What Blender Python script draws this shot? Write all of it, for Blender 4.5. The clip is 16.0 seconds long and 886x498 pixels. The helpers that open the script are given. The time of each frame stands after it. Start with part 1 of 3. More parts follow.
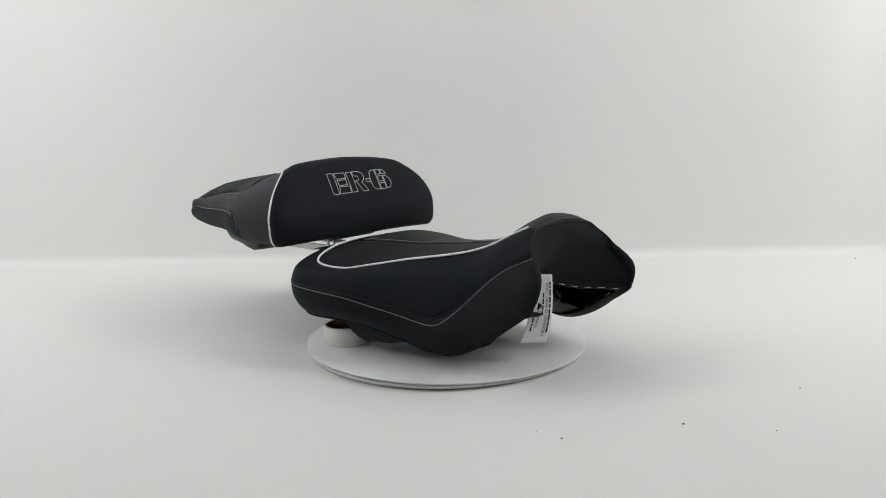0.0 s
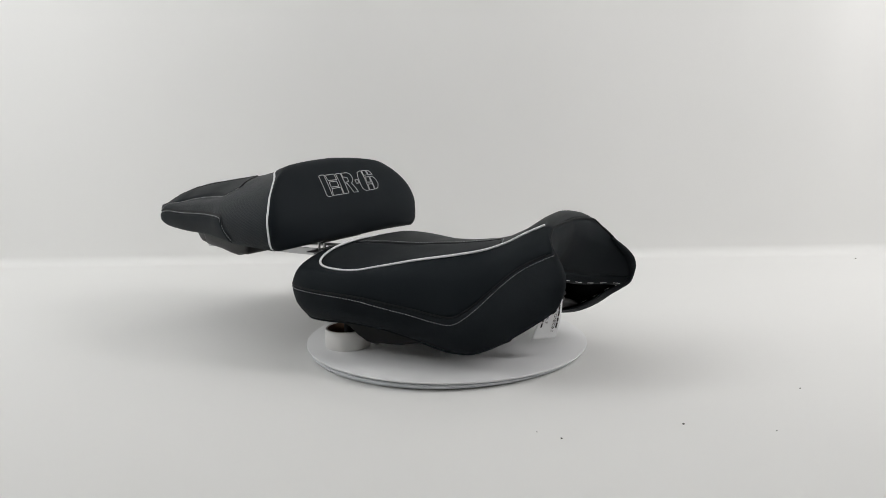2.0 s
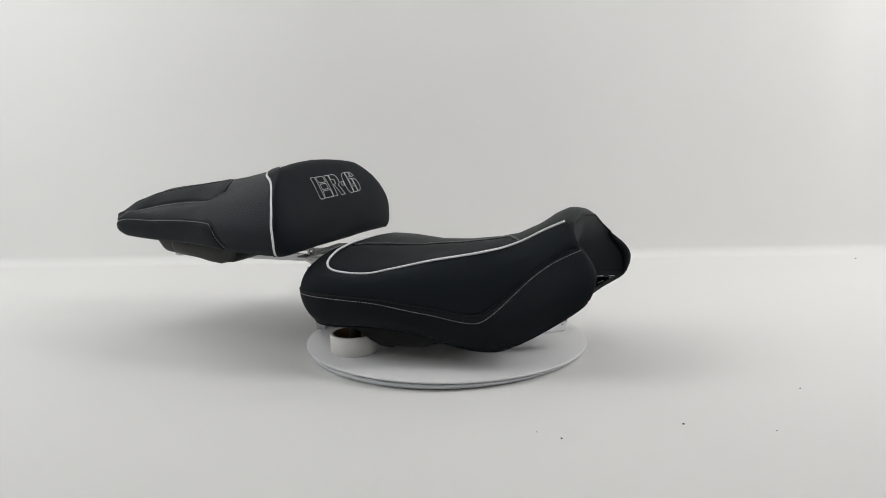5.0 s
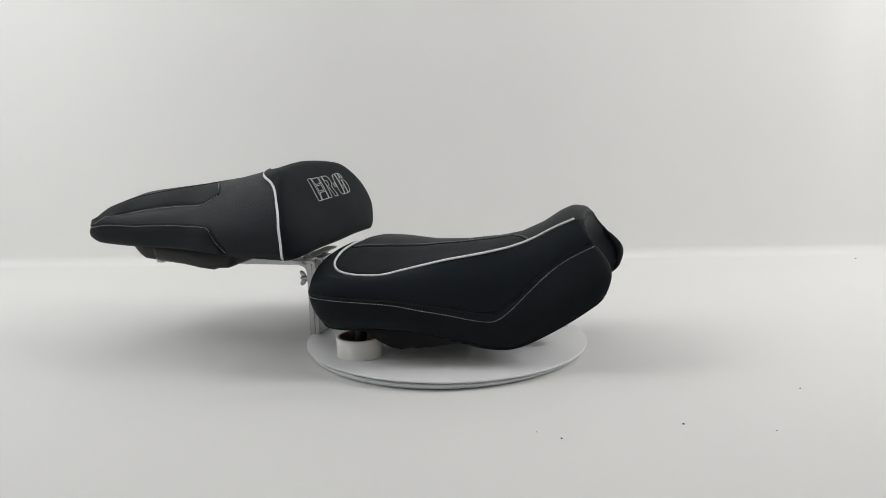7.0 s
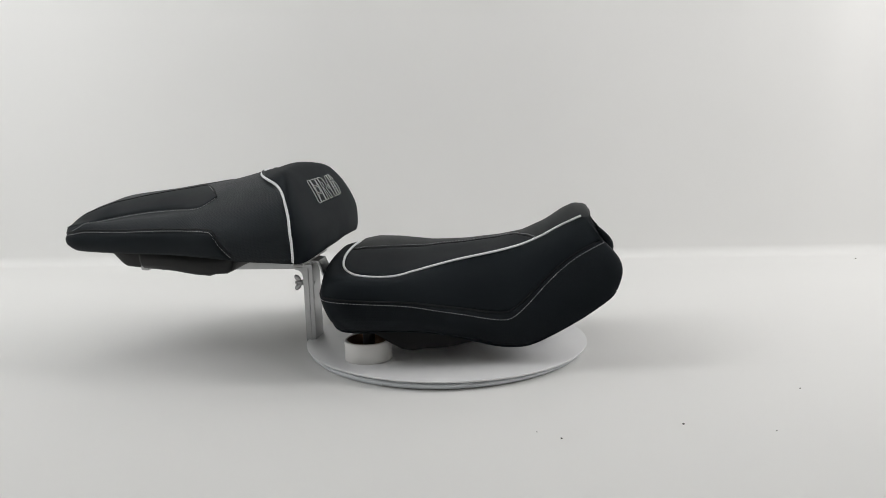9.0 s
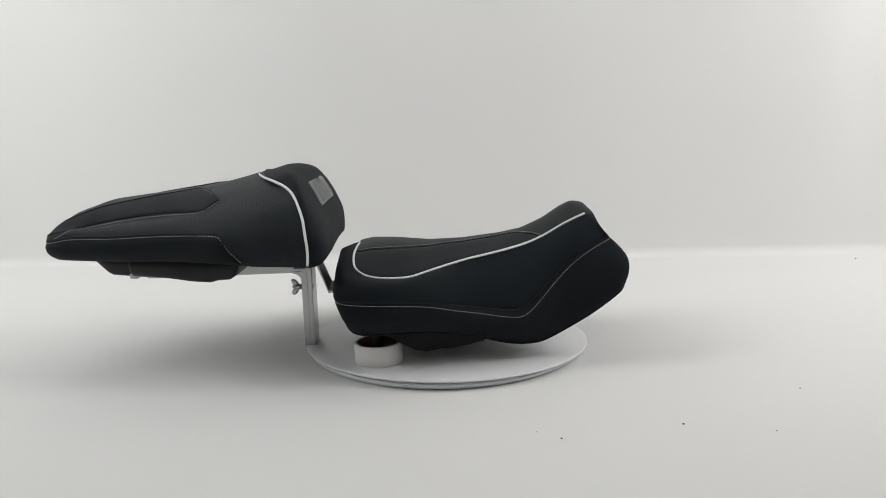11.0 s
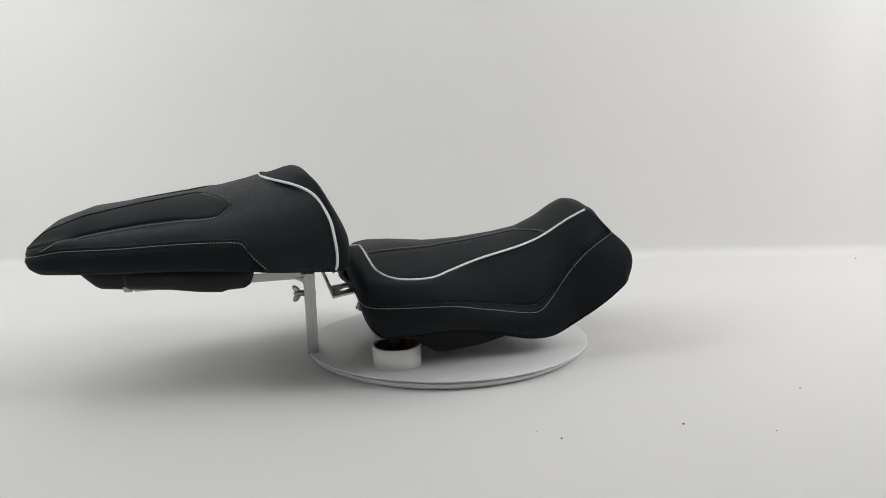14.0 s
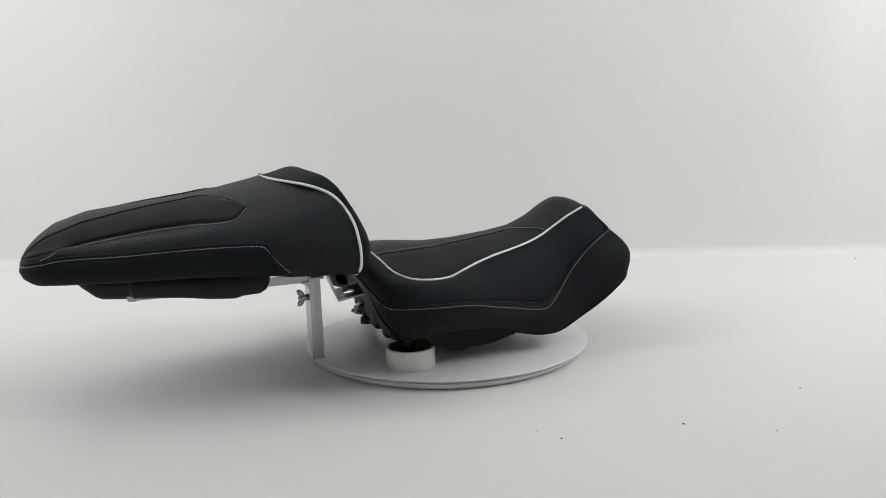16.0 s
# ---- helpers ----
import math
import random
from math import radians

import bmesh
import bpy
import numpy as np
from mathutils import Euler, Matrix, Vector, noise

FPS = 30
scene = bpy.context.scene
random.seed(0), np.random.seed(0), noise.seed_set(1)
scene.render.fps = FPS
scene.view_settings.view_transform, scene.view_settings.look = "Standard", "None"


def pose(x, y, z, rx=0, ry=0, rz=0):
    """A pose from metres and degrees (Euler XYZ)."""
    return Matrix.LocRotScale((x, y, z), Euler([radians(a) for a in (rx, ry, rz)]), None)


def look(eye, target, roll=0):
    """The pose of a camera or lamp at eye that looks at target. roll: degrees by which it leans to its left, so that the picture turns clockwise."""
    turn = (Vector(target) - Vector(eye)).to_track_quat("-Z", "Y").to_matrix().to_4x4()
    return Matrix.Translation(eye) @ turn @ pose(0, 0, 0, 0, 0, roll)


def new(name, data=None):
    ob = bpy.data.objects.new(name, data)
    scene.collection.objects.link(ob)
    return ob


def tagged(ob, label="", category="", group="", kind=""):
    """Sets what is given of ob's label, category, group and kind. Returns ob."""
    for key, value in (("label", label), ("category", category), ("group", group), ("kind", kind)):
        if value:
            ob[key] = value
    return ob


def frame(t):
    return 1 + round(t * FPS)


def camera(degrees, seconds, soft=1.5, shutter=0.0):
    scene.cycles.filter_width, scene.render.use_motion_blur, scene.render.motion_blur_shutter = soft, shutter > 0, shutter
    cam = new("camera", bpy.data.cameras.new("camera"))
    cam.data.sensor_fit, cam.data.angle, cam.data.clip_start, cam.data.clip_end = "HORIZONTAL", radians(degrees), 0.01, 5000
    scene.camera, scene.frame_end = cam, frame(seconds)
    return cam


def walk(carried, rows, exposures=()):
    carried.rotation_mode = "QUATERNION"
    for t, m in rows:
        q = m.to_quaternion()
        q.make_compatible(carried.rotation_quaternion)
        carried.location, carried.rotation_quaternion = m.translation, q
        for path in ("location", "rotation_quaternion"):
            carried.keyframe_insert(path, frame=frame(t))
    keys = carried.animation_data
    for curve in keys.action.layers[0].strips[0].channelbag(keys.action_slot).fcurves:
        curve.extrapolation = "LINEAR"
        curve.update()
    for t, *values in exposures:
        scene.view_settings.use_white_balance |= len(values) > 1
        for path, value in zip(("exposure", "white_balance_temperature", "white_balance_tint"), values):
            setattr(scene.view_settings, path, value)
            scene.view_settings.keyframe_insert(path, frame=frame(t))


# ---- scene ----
from mathutils.bvhtree import BVHTree

EYE = (0.0, -1.19676, 0.36950)
AIM = (EYE[0] - 0.001653, EYE[1] + 0.984554, EYE[2] - 0.175080)
cam = camera(60.84, 16.0, 0.6)
walk(cam, [(0.0, look(EYE, AIM, -1.69)), (16.0, look(EYE, AIM, -1.69))])

# ---- light: a big overhead softbox in a white studio ----
TURN_RATE = 3.868          # degrees a second
DISC_Z = 0.012             # top of the turntable over the floor
world = bpy.data.worlds.new("studio")
scene.world = world
world.use_nodes = True
world.node_tree.nodes["Background"].inputs[0].default_value = (1.0, 1.0, 1.0, 1)
world.node_tree.nodes["Background"].inputs[1].default_value = 0.25


def softbox(name, place, aim, wide, deep, watts, colour, spread=180):
    lamp = bpy.data.lights.new(name, "AREA")
    lamp.shape, lamp.size, lamp.size_y, lamp.energy, lamp.color = "RECTANGLE", wide, deep, watts, colour
    lamp.spread = radians(spread)
    ob = new(name, lamp)
    ob.matrix_world = look(place, aim)
    return ob


softbox("softbox_top", (0.15, -0.35, 2.45), (0.15, -0.1, 0.0), 3.4, 2.6, 2.2, (0.98, 0.995, 0.99))
softbox("softbox_key", (-1.25, 0.15, 2.2), (-0.15, 0.05, 0.0), 0.75, 0.75, 3.5, (0.98, 0.995, 0.99))
softbox("softbox_left", (-1.85, -0.35, 1.55), (-0.90, 0.85, 1.05), 0.9, 1.4, 17.0, (0.99, 0.99, 1.0), 160)
softbox("softbox_right", (1.85, -0.35, 1.65), (1.00, 0.85, 1.20), 0.9, 1.4, 24.8, (1.0, 0.98, 0.985), 160)
scene.view_settings.exposure = 0.0


# ---- materials ----
def material(name, colour, rough=0.5, metal=0.0, grain=0.0, grain_size=0.002, vary=0.15, vary_size=0.05, weave=0.0, weave_size=0.0045,
             rough_vary=0.08, sheen=0.0, spec=0.5, tint=None):
    m = bpy.data.materials.new(name)
    m.use_nodes = True
    nt = m.node_tree
    bsdf = nt.nodes["Principled BSDF"]
    bsdf.inputs["Roughness"].default_value, bsdf.inputs["Metallic"].default_value = rough, metal
    bsdf.inputs["Specular IOR Level"].default_value = spec
    if tint:
        bsdf.inputs["Specular Tint"].default_value = (*tint, 1)
    if sheen:
        bsdf.inputs["Sheen Weight"].default_value = sheen
        bsdf.inputs["Sheen Roughness"].default_value = 0.5
    co = nt.nodes.new("ShaderNodeTexCoord")

    def noise_node(size, detail):
        t = nt.nodes.new("ShaderNodeTexNoise")
        t.inputs["Scale"].default_value, t.inputs["Detail"].default_value = 1 / size, detail
        nt.links.new(co.outputs["Object"], t.inputs["Vector"])
        return t
    big = noise_node(vary_size, 4)
    mix = nt.nodes.new("ShaderNodeMix")
    mix.data_type = "RGBA"
    mix.inputs[6].default_value = (*[c * (1 - vary) for c in colour], 1)
    mix.inputs[7].default_value = (*[min(1, c * (1 + vary)) for c in colour], 1)
    nt.links.new(big.outputs["Fac"], mix.inputs[0])
    nt.links.new(mix.outputs[2], bsdf.inputs["Base Color"])
    rr = nt.nodes.new("ShaderNodeMapRange")
    rr.inputs["To Min"].default_value, rr.inputs["To Max"].default_value = max(0.02, rough - rough_vary), min(1, rough + rough_vary)
    nt.links.new(big.outputs["Fac"], rr.inputs["Value"])
    nt.links.new(rr.outputs[0], bsdf.inputs["Roughness"])
    last = None
    if grain:
        fine = noise_node(grain_size, 3)
        bump = nt.nodes.new("ShaderNodeBump")
        bump.inputs["Strength"].default_value, bump.inputs["Distance"].default_value = grain, grain_size * 0.3
        nt.links.new(fine.outputs["Fac"], bump.inputs["Height"])
        last = bump
    if weave:
        # rows of small raised dashes, staggered like brickwork, laid along the cover in metres
        brick = nt.nodes.new("ShaderNodeTexBrick")
        brick.offset = 0.5
        for key, value in (("Scale", 0.5 / weave_size), ("Brick Width", 0.5), ("Row Height", 0.29), ("Mortar Size", 0.085), ("Mortar Smooth", 1.0)):
            brick.inputs[key].default_value = value
        nt.links.new(co.outputs["UV"], brick.inputs["Vector"])
        bump = nt.nodes.new("ShaderNodeBump")
        bump.inputs["Strength"].default_value, bump.inputs["Distance"].default_value = weave, 0.0007
        bump.invert = True
        nt.links.new(brick.outputs["Fac"], bump.inputs["Height"])
        if last:
            nt.links.new(last.outputs[0], bump.inputs["Normal"])
        last = bump
    if last:
        nt.links.new(last.outputs[0], bsdf.inputs["Normal"])
    return m


COOL = (0.86, 0.95, 1.0)
VINYL = material("black_vinyl", (0.0056, 0.0073, 0.0090), 0.62, tint=COOL, spec=0.16, grain=0.25, grain_size=0.0012, vary=0.12)
SUEDE = material("soft_black_vinyl", (0.0052, 0.0074, 0.0094), 0.68, tint=COOL, spec=0.17, grain=0.35, grain_size=0.0009, vary=0.15)
CARBON = material("embossed_black_vinyl", (0.0052, 0.0068, 0.0088), 0.54, tint=COOL, spec=0.30, grain=0.2, grain_size=0.0012, vary=0.12, weave=0.42, weave_size=0.0042)
SKIRT = material("fine_embossed_black_vinyl", (0.0046, 0.0062, 0.0080), 0.64, tint=COOL, spec=0.16, grain=0.2, grain_size=0.0012, vary=0.12, weave=0.24)
SATIN = material("satin_black_vinyl", (0.0082, 0.0096, 0.0104), 0.54, tint=COOL, spec=0.24, grain=0.3, grain_size=0.0012, vary=0.12)
CORD = material("black_cord", (0.0048, 0.0058, 0.0072), 0.65, grain=0.2, spec=0.3)
PIPING = material("white_piping", (0.78, 0.79, 0.80), 0.36, grain=0.1, vary=0.05)
THREAD = material("grey_thread", (0.33, 0.335, 0.34), 0.7, vary=0.2, vary_size=0.004)
SILVER = material("silver_thread", (0.60, 0.61, 0.62), 0.5, vary=0.15, vary_size=0.003)
PLASTIC = material("black_plastic", (0.0055, 0.0055, 0.006), 0.48, spec=0.3, grain=0.3, grain_size=0.0015, vary=0.2)
# black plastic with the shade under the rider's seat put into its colour
SHADED_PLASTIC = material("shaded_black_plastic", (0.0035, 0.0035, 0.0038), 0.6, grain=0.3, grain_size=0.002, vary=0.2, spec=0.25)
RUBBER = material("black_rubber", (0.012, 0.012, 0.012), 0.7, grain=0.2)
STEEL = material("zinc_plated_steel", (0.47, 0.475, 0.48), 0.34, metal=1.0, grain=0.08, grain_size=0.003, vary=0.12, vary_size=0.02, rough_vary=0.12)
PAPER_TAPE = material("white_tape", (0.74, 0.73, 0.71), 0.5, grain=0.1, grain_size=0.001, vary=0.03)
CARD = material("brown_cardboard", (0.16, 0.09, 0.055), 0.85, grain=0.3, vary=0.2)
PLATE = material("white_laminate", (0.73, 0.735, 0.74), 0.33, grain=0.04, vary=0.03, vary_size=0.12)
RIM = material("pale_blue_plastic", (0.64, 0.665, 0.69), 0.3, vary=0.1)
BACKING = material("white_backdrop_paper", (0.76, 0.76, 0.745), 0.75, grain=0.05, grain_size=0.004, vary=0.02, vary_size=0.4)
LABEL = material("white_satin_ribbon", (0.72, 0.72, 0.73), 0.5, grain=0.15, grain_size=0.0006, vary=0.05, vary_size=0.01)
INK = material("black_ink", (0.012, 0.012, 0.012), 0.6)
SPECK = material("dark_grit", (0.05, 0.045, 0.04), 0.8, grain=0.3)
WALL = material("white_studio_wall", (0.82, 0.82, 0.81), 0.8, grain=0.1, vary=0.03, vary_size=0.5)


# ---- mesh helpers ----
def mesh_object(name, verts, faces, mat, parent=None, label="", smooth=True, shift=(0, 0, 0)):
    me = bpy.data.meshes.new(name)
    me.from_pydata([tuple(np.subtract(v, shift)) for v in verts], [], faces)
    me.materials.append(mat)
    for p in me.polygons:
        p.use_smooth = smooth
    me.update()
    ob = new(name, me)
    if parent:
        ob.parent = parent
    if label:
        tagged(ob, label)
    return ob


def part(name, bm, mat, parent, label="", smooth=False):
    me = bpy.data.meshes.new(name)
    bmesh.ops.recalc_face_normals(bm, faces=bm.faces)
    bm.to_mesh(me)
    bm.free()
    me.materials.append(mat)
    for p in me.polygons:
        p.use_smooth = smooth
    ob = new(name, me)
    ob.parent = parent
    if label:
        tagged(ob, label)
    return ob


def glide(ctrl, n):
    """n points evenly along a smooth curve through ctrl."""
    c = np.array(ctrl, float)
    c = np.vstack([2 * c[0] - c[1], c, 2 * c[-1] - c[-2]])
    out = []
    for i in range(1, len(c) - 2):
        p0, p1, p2, p3 = c[i - 1:i + 3]
        for t in np.linspace(0, 1, 24, endpoint=False):
            out.append(0.5 * (2 * p1 + (p2 - p0) * t + (2 * p0 - 5 * p1 + 4 * p2 - p3) * t * t + (3 * p1 - p0 - 3 * p2 + p3) * t ** 3))
    out.append(c[-2])
    return even(np.array(out), n)


def even(line, n):
    line = np.asarray(line, float)
    s = np.r_[0, np.cumsum(np.linalg.norm(np.diff(line, axis=0), axis=1))]
    q = np.linspace(0, s[-1], n)
    return np.column_stack([np.interp(q, s, line[:, k]) for k in range(3)])


def soften(line, times=2):
    line = np.array(line)
    for _ in range(times):
        line[1:-1] = 0.25 * line[:-2] + 0.5 * line[1:-1] + 0.25 * line[2:]
    return line


FAR_SKEW = 0.0


def skew(x):
    """How far the far side runs ahead of the near one: back at the rear, forward at the front."""
    return FAR_SKEW * np.interp(x, [.05, .12, .30], [-.9, -.6, 1.0])


def droop(x):
    """The far edge of the top lies a little lower in the dip of the seat."""
    return (0.018 if FAR_SKEW else 0.0) * np.interp(x, [.055, .075, .14, .33, .38, .41, .47], [.7, .8, 1, 1, .5, .38, .45])


def flip(line):
    line = np.asarray(line) * np.array([1, -1, 1])
    if FAR_SKEW:
        drop = np.where(line[:, 2] > .12, droop(line[:, 0]), np.interp(line[:, 0], [.415, .445, .47], [0, .006, .008]))
        line[:, 2] -= drop * np.clip(np.abs(line[:, 1]) / .08, 0, 1)
        line[:, 1] *= 1 - np.interp(line[:, 0], [.40, .46], [0, .065])
    line[:, 0] += skew(line[:, 0]) * line[:, 1]
    return line


def around(near):
    """The whole U of a rail: near front end, round the middle, far front end."""
    near = np.asarray(near)
    return np.vstack([near[::-1], flip(near)[1:]])


def strip(rails, rows, puff=0.0):
    """A smooth grid across a few rails of equal length; puff rounds it out between the first and the last."""
    rails = [np.asarray(r) for r in rails]
    n, grid = len(rails[0]), []
    for i in range(n):
        grid.append(glide([r[i] for r in rails], rows))
    grid = np.array(grid)
    if puff:
        du = np.gradient(grid, axis=0)
        dv = np.gradient(grid, axis=1)
        nor = np.cross(du, dv)
        nor /= np.linalg.norm(nor, axis=2)[..., None] + 1e-12
        mid = grid.mean((0, 1))
        if (nor * (grid - mid)).sum() < 0:
            nor = -nor
        v = np.linspace(-1, 1, rows)
        grid = grid + nor * (puff * (1 - np.abs(v) ** 5))[None, :, None]
    return grid


def sheet(name, grid, mat, parent, label="", thick=0.0025, shift=(0, 0, 0)):
    """A padded cover panel out of a grid of points, with some thickness."""
    n, m = grid.shape[:2]
    verts = [tuple(p) for row in grid for p in row]
    faces = [(i * m + j, (i + 1) * m + j, (i + 1) * m + j + 1, i * m + j + 1) for i in range(n - 1) for j in range(m - 1)]
    ob = mesh_object(name, verts, faces, mat, parent, label, True, shift)
    along = np.linalg.norm(np.diff(grid[:, m // 2], axis=0), axis=1)
    along = np.r_[0, np.cumsum(along)]
    across = np.linalg.norm(np.diff(grid, axis=1), axis=2)
    across = np.hstack([np.zeros((n, 1)), np.cumsum(across, axis=1)])
    across -= across[:, m // 2:m // 2 + 1]
    layer = ob.data.uv_layers.new(name="cloth")
    for loop in ob.data.loops:
        i, j = divmod(loop.vertex_index, m)
        layer.data[loop.index].uv = (along[i], across[i, j])
    bm = bmesh.new()
    bm.from_mesh(ob.data)
    bmesh.ops.remove_doubles(bm, verts=bm.verts, dist=1e-5)
    bmesh.ops.recalc_face_normals(bm, faces=bm.faces)
    ref = Vector(INSIDE) - Vector(shift)
    if sum(f.normal.dot(f.calc_center_median() - ref) for f in bm.faces) < 0:
        bmesh.ops.reverse_faces(bm, faces=bm.faces)
    bm.to_mesh(ob.data)
    bm.free()
    for p in ob.data.polygons:
        p.use_smooth = True
    solid = ob.modifiers.new("thickness", "SOLIDIFY")
    solid.thickness, solid.offset = thick, -1
    return ob


def tube(line, radius, sides=8, closed=False):
    """Verts and faces of a round cord along a line."""
    line = np.asarray(line, float)
    n = len(line)
    tan = np.gradient(line, axis=0)
    if closed:
        tan = np.roll(line, -1, 0) - np.roll(line, 1, 0)
    tan /= np.linalg.norm(tan, axis=1)[:, None] + 1e-12
    up = np.array([0.0, 0.0, 1.0]) if abs(tan[0][2]) < 0.9 else np.array([1.0, 0, 0])
    verts = []
    for p, t in zip(line, tan):
        up = up - t * up.dot(t)
        up /= np.linalg.norm(up) + 1e-12
        side = np.cross(t, up)
        for k in range(sides):
            a = 2 * math.pi * k / sides
            verts.append(p + radius * (math.cos(a) * up + math.sin(a) * side))
    last = n if closed else n - 1
    faces = [(i * sides + k, i * sides + (k + 1) % sides, (i + 1) % n * sides + (k + 1) % sides, (i + 1) % n * sides + k)
             for i in range(last) for k in range(sides)]
    if not closed:
        faces += [tuple(range(sides))[::-1], tuple((n - 1) * sides + k for k in range(sides))]
    return verts, faces


def cord(name, lines, radius, mat, parent, label="", sides=8, closed=False, shift=(0, 0, 0)):
    verts, faces = [], []
    for line in lines:
        v, f = tube(line, radius, sides, closed)
        faces += [tuple(i + len(verts) for i in q) for q in f]
        verts += v
    return mesh_object(name, verts, faces, mat, parent, label, True, shift)


def dashes(line, length=0.0031, gap=0.0017):
    """Cut a line into stitches."""
    line = np.asarray(line, float)
    s = np.r_[0, np.cumsum(np.linalg.norm(np.diff(line, axis=0), axis=1))]
    out, at = [], 0.0
    while at + length < s[-1]:
        q = np.linspace(at, at + length * random.uniform(0.9, 1.08), 3)
        out.append(np.column_stack([np.interp(q, s, line[:, k]) for k in range(3)]))
        at += length + gap
    return out


def onto(tree, line, lift):
    """Lay a line on a surface, lifted off it a little."""
    out = []
    for p in line:
        place, normal, _, _ = tree.find_nearest(Vector(p))
        if normal.dot(place - Vector(INSIDE)) < 0:
            normal = -normal
        out.append(np.array(place + normal * lift))
    return np.array(out)


def tree_of(*grids):
    verts, faces = [], []
    for g in grids:
        n, m = g.shape[:2]
        o = len(verts)
        verts += [tuple(p) for row in g for p in row]
        faces += [(o + i * m + j, o + (i + 1) * m + j, o + (i + 1) * m + j + 1, o + i * m + j + 1) for i in range(n - 1) for j in range(m - 1)]
    return BVHTree.FromPolygons(verts, faces)


def box(bm, x0, x1, y0, y1, z0, z1, bevel=0.0, m=None):
    made = bmesh.ops.create_cube(bm, size=1)["verts"]
    for v in made:
        v.co = Vector(((x0 + x1) / 2 + v.co.x * (x1 - x0), (y0 + y1) / 2 + v.co.y * (y1 - y0), (z0 + z1) / 2 + v.co.z * (z1 - z0)))
    if bevel:
        edges = list({e for v in made for e in v.link_edges})
        made = list({v for f in bmesh.ops.bevel(bm, geom=edges, offset=bevel, segments=2, profile=0.5, affect="EDGES")["faces"] for v in f.verts} | {v for v in made if v.is_valid})
    if m:
        bmesh.ops.transform(bm, matrix=m, verts=made)
    return made


def rod(bm, p0, p1, r0, r1=None, sides=20):
    p0, p1 = Vector(p0), Vector(p1)
    d = p1 - p0
    m = Matrix.Translation((p0 + p1) / 2) @ d.to_track_quat("Z", "Y").to_matrix().to_4x4()
    return bmesh.ops.create_cone(bm, cap_ends=True, segments=sides, radius1=r0, radius2=r0 if r1 is None else r1, depth=d.length, matrix=m)["verts"]


def slab(bm, outline, b0, b1, bevel=0.0):
    """A plate whose outline lies in the x-z plane, from b0 to b1 in y."""
    lo = [bm.verts.new((x, b0, z)) for x, z in outline]
    hi = [bm.verts.new((x, b1, z)) for x, z in outline]
    n = len(lo)
    fs = [bm.faces.new(lo), bm.faces.new(hi[::-1])]
    fs += [bm.faces.new((lo[i], hi[i], hi[(i + 1) % n], lo[(i + 1) % n])) for i in range(n)]
    if bevel:
        bmesh.ops.bevel(bm, geom=list({e for f in fs for e in f.edges}), offset=bevel, segments=2, profile=0.5, affect="EDGES")


# The things on the turntable share one space: x forward along the seats, y to their left, z up from the plate.
AXIS_PLACE, AXIS_TURN = (-0.149, 0.130), -42.0
SEAT_SPACE = pose(AXIS_PLACE[0], AXIS_PLACE[1], DISC_Z, 0, 0, AXIS_TURN)
RIDING = []


def thing(name, base, label, category):
    """An Empty at base (in the seats' space) that rides on the turntable."""
    ob = tagged(new(name), label, category)
    ob.empty_display_size = 0.05
    ob.matrix_world = SEAT_SPACE @ pose(*base)
    RIDING.append((ob, base))
    return ob


# ---- the backdrop and the room ----
def backdrop():
    """A white sheet that runs over the table and sweeps up behind."""
    prof = [(-2.4, 0.0), (-1.0, 0.0), (0.0, 0.0)]
    y0, r = SWEEP_Y, SWEEP_R
    prof += [(y, 0.0) for y in np.linspace(0.2, y0 - r, 9)]
    prof += [(y0 - r + r * math.sin(a), r - r * math.cos(a)) for a in np.linspace(0.12, math.pi / 2, 14)]
    prof += [(y0, z) for z in np.linspace(r + 0.1, 2.6, 12)]
    xs = np.linspace(-2.6, 2.6, 161)
    def folds(x, z):
        """Shallow upright waves of the hanging sheet, deeper towards its right edge."""
        edge = min(1, max(0, (x - 0.55) / 0.6))
        return 0.006 * math.sin(x * 5.3 + 0.6 * z) + 0.004 * math.sin(x * 11.7 + 1.3) + edge * 0.007 * math.sin(x * 13 - 1.8 * z) + 0.003 * edge * math.sin(x * 31 + 2.2 * z)
    verts = [(x, y + SWEEP_SKEW * x * (1 if y > 0.15 else 0) + min(1, z / 0.5) * folds(x, z), z) for y, z in prof for x in xs]
    m = len(xs)
    faces = [(i * m + j, i * m + j + 1, (i + 1) * m + j + 1, (i + 1) * m + j) for i in range(len(prof) - 1) for j in range(m - 1)]
    ob = mesh_object("backdrop", verts, faces, BACKING)
    solid = ob.modifiers.new("thickness", "SOLIDIFY")
    solid.thickness, solid.offset = 0.004, -1
    tagged(ob, "seamless white paper backdrop sweeping up behind the turntable", "backdrop", kind="structure")


SWEEP_Y, SWEEP_R, SWEEP_SKEW = 0.724, 0.026, -0.071
backdrop()


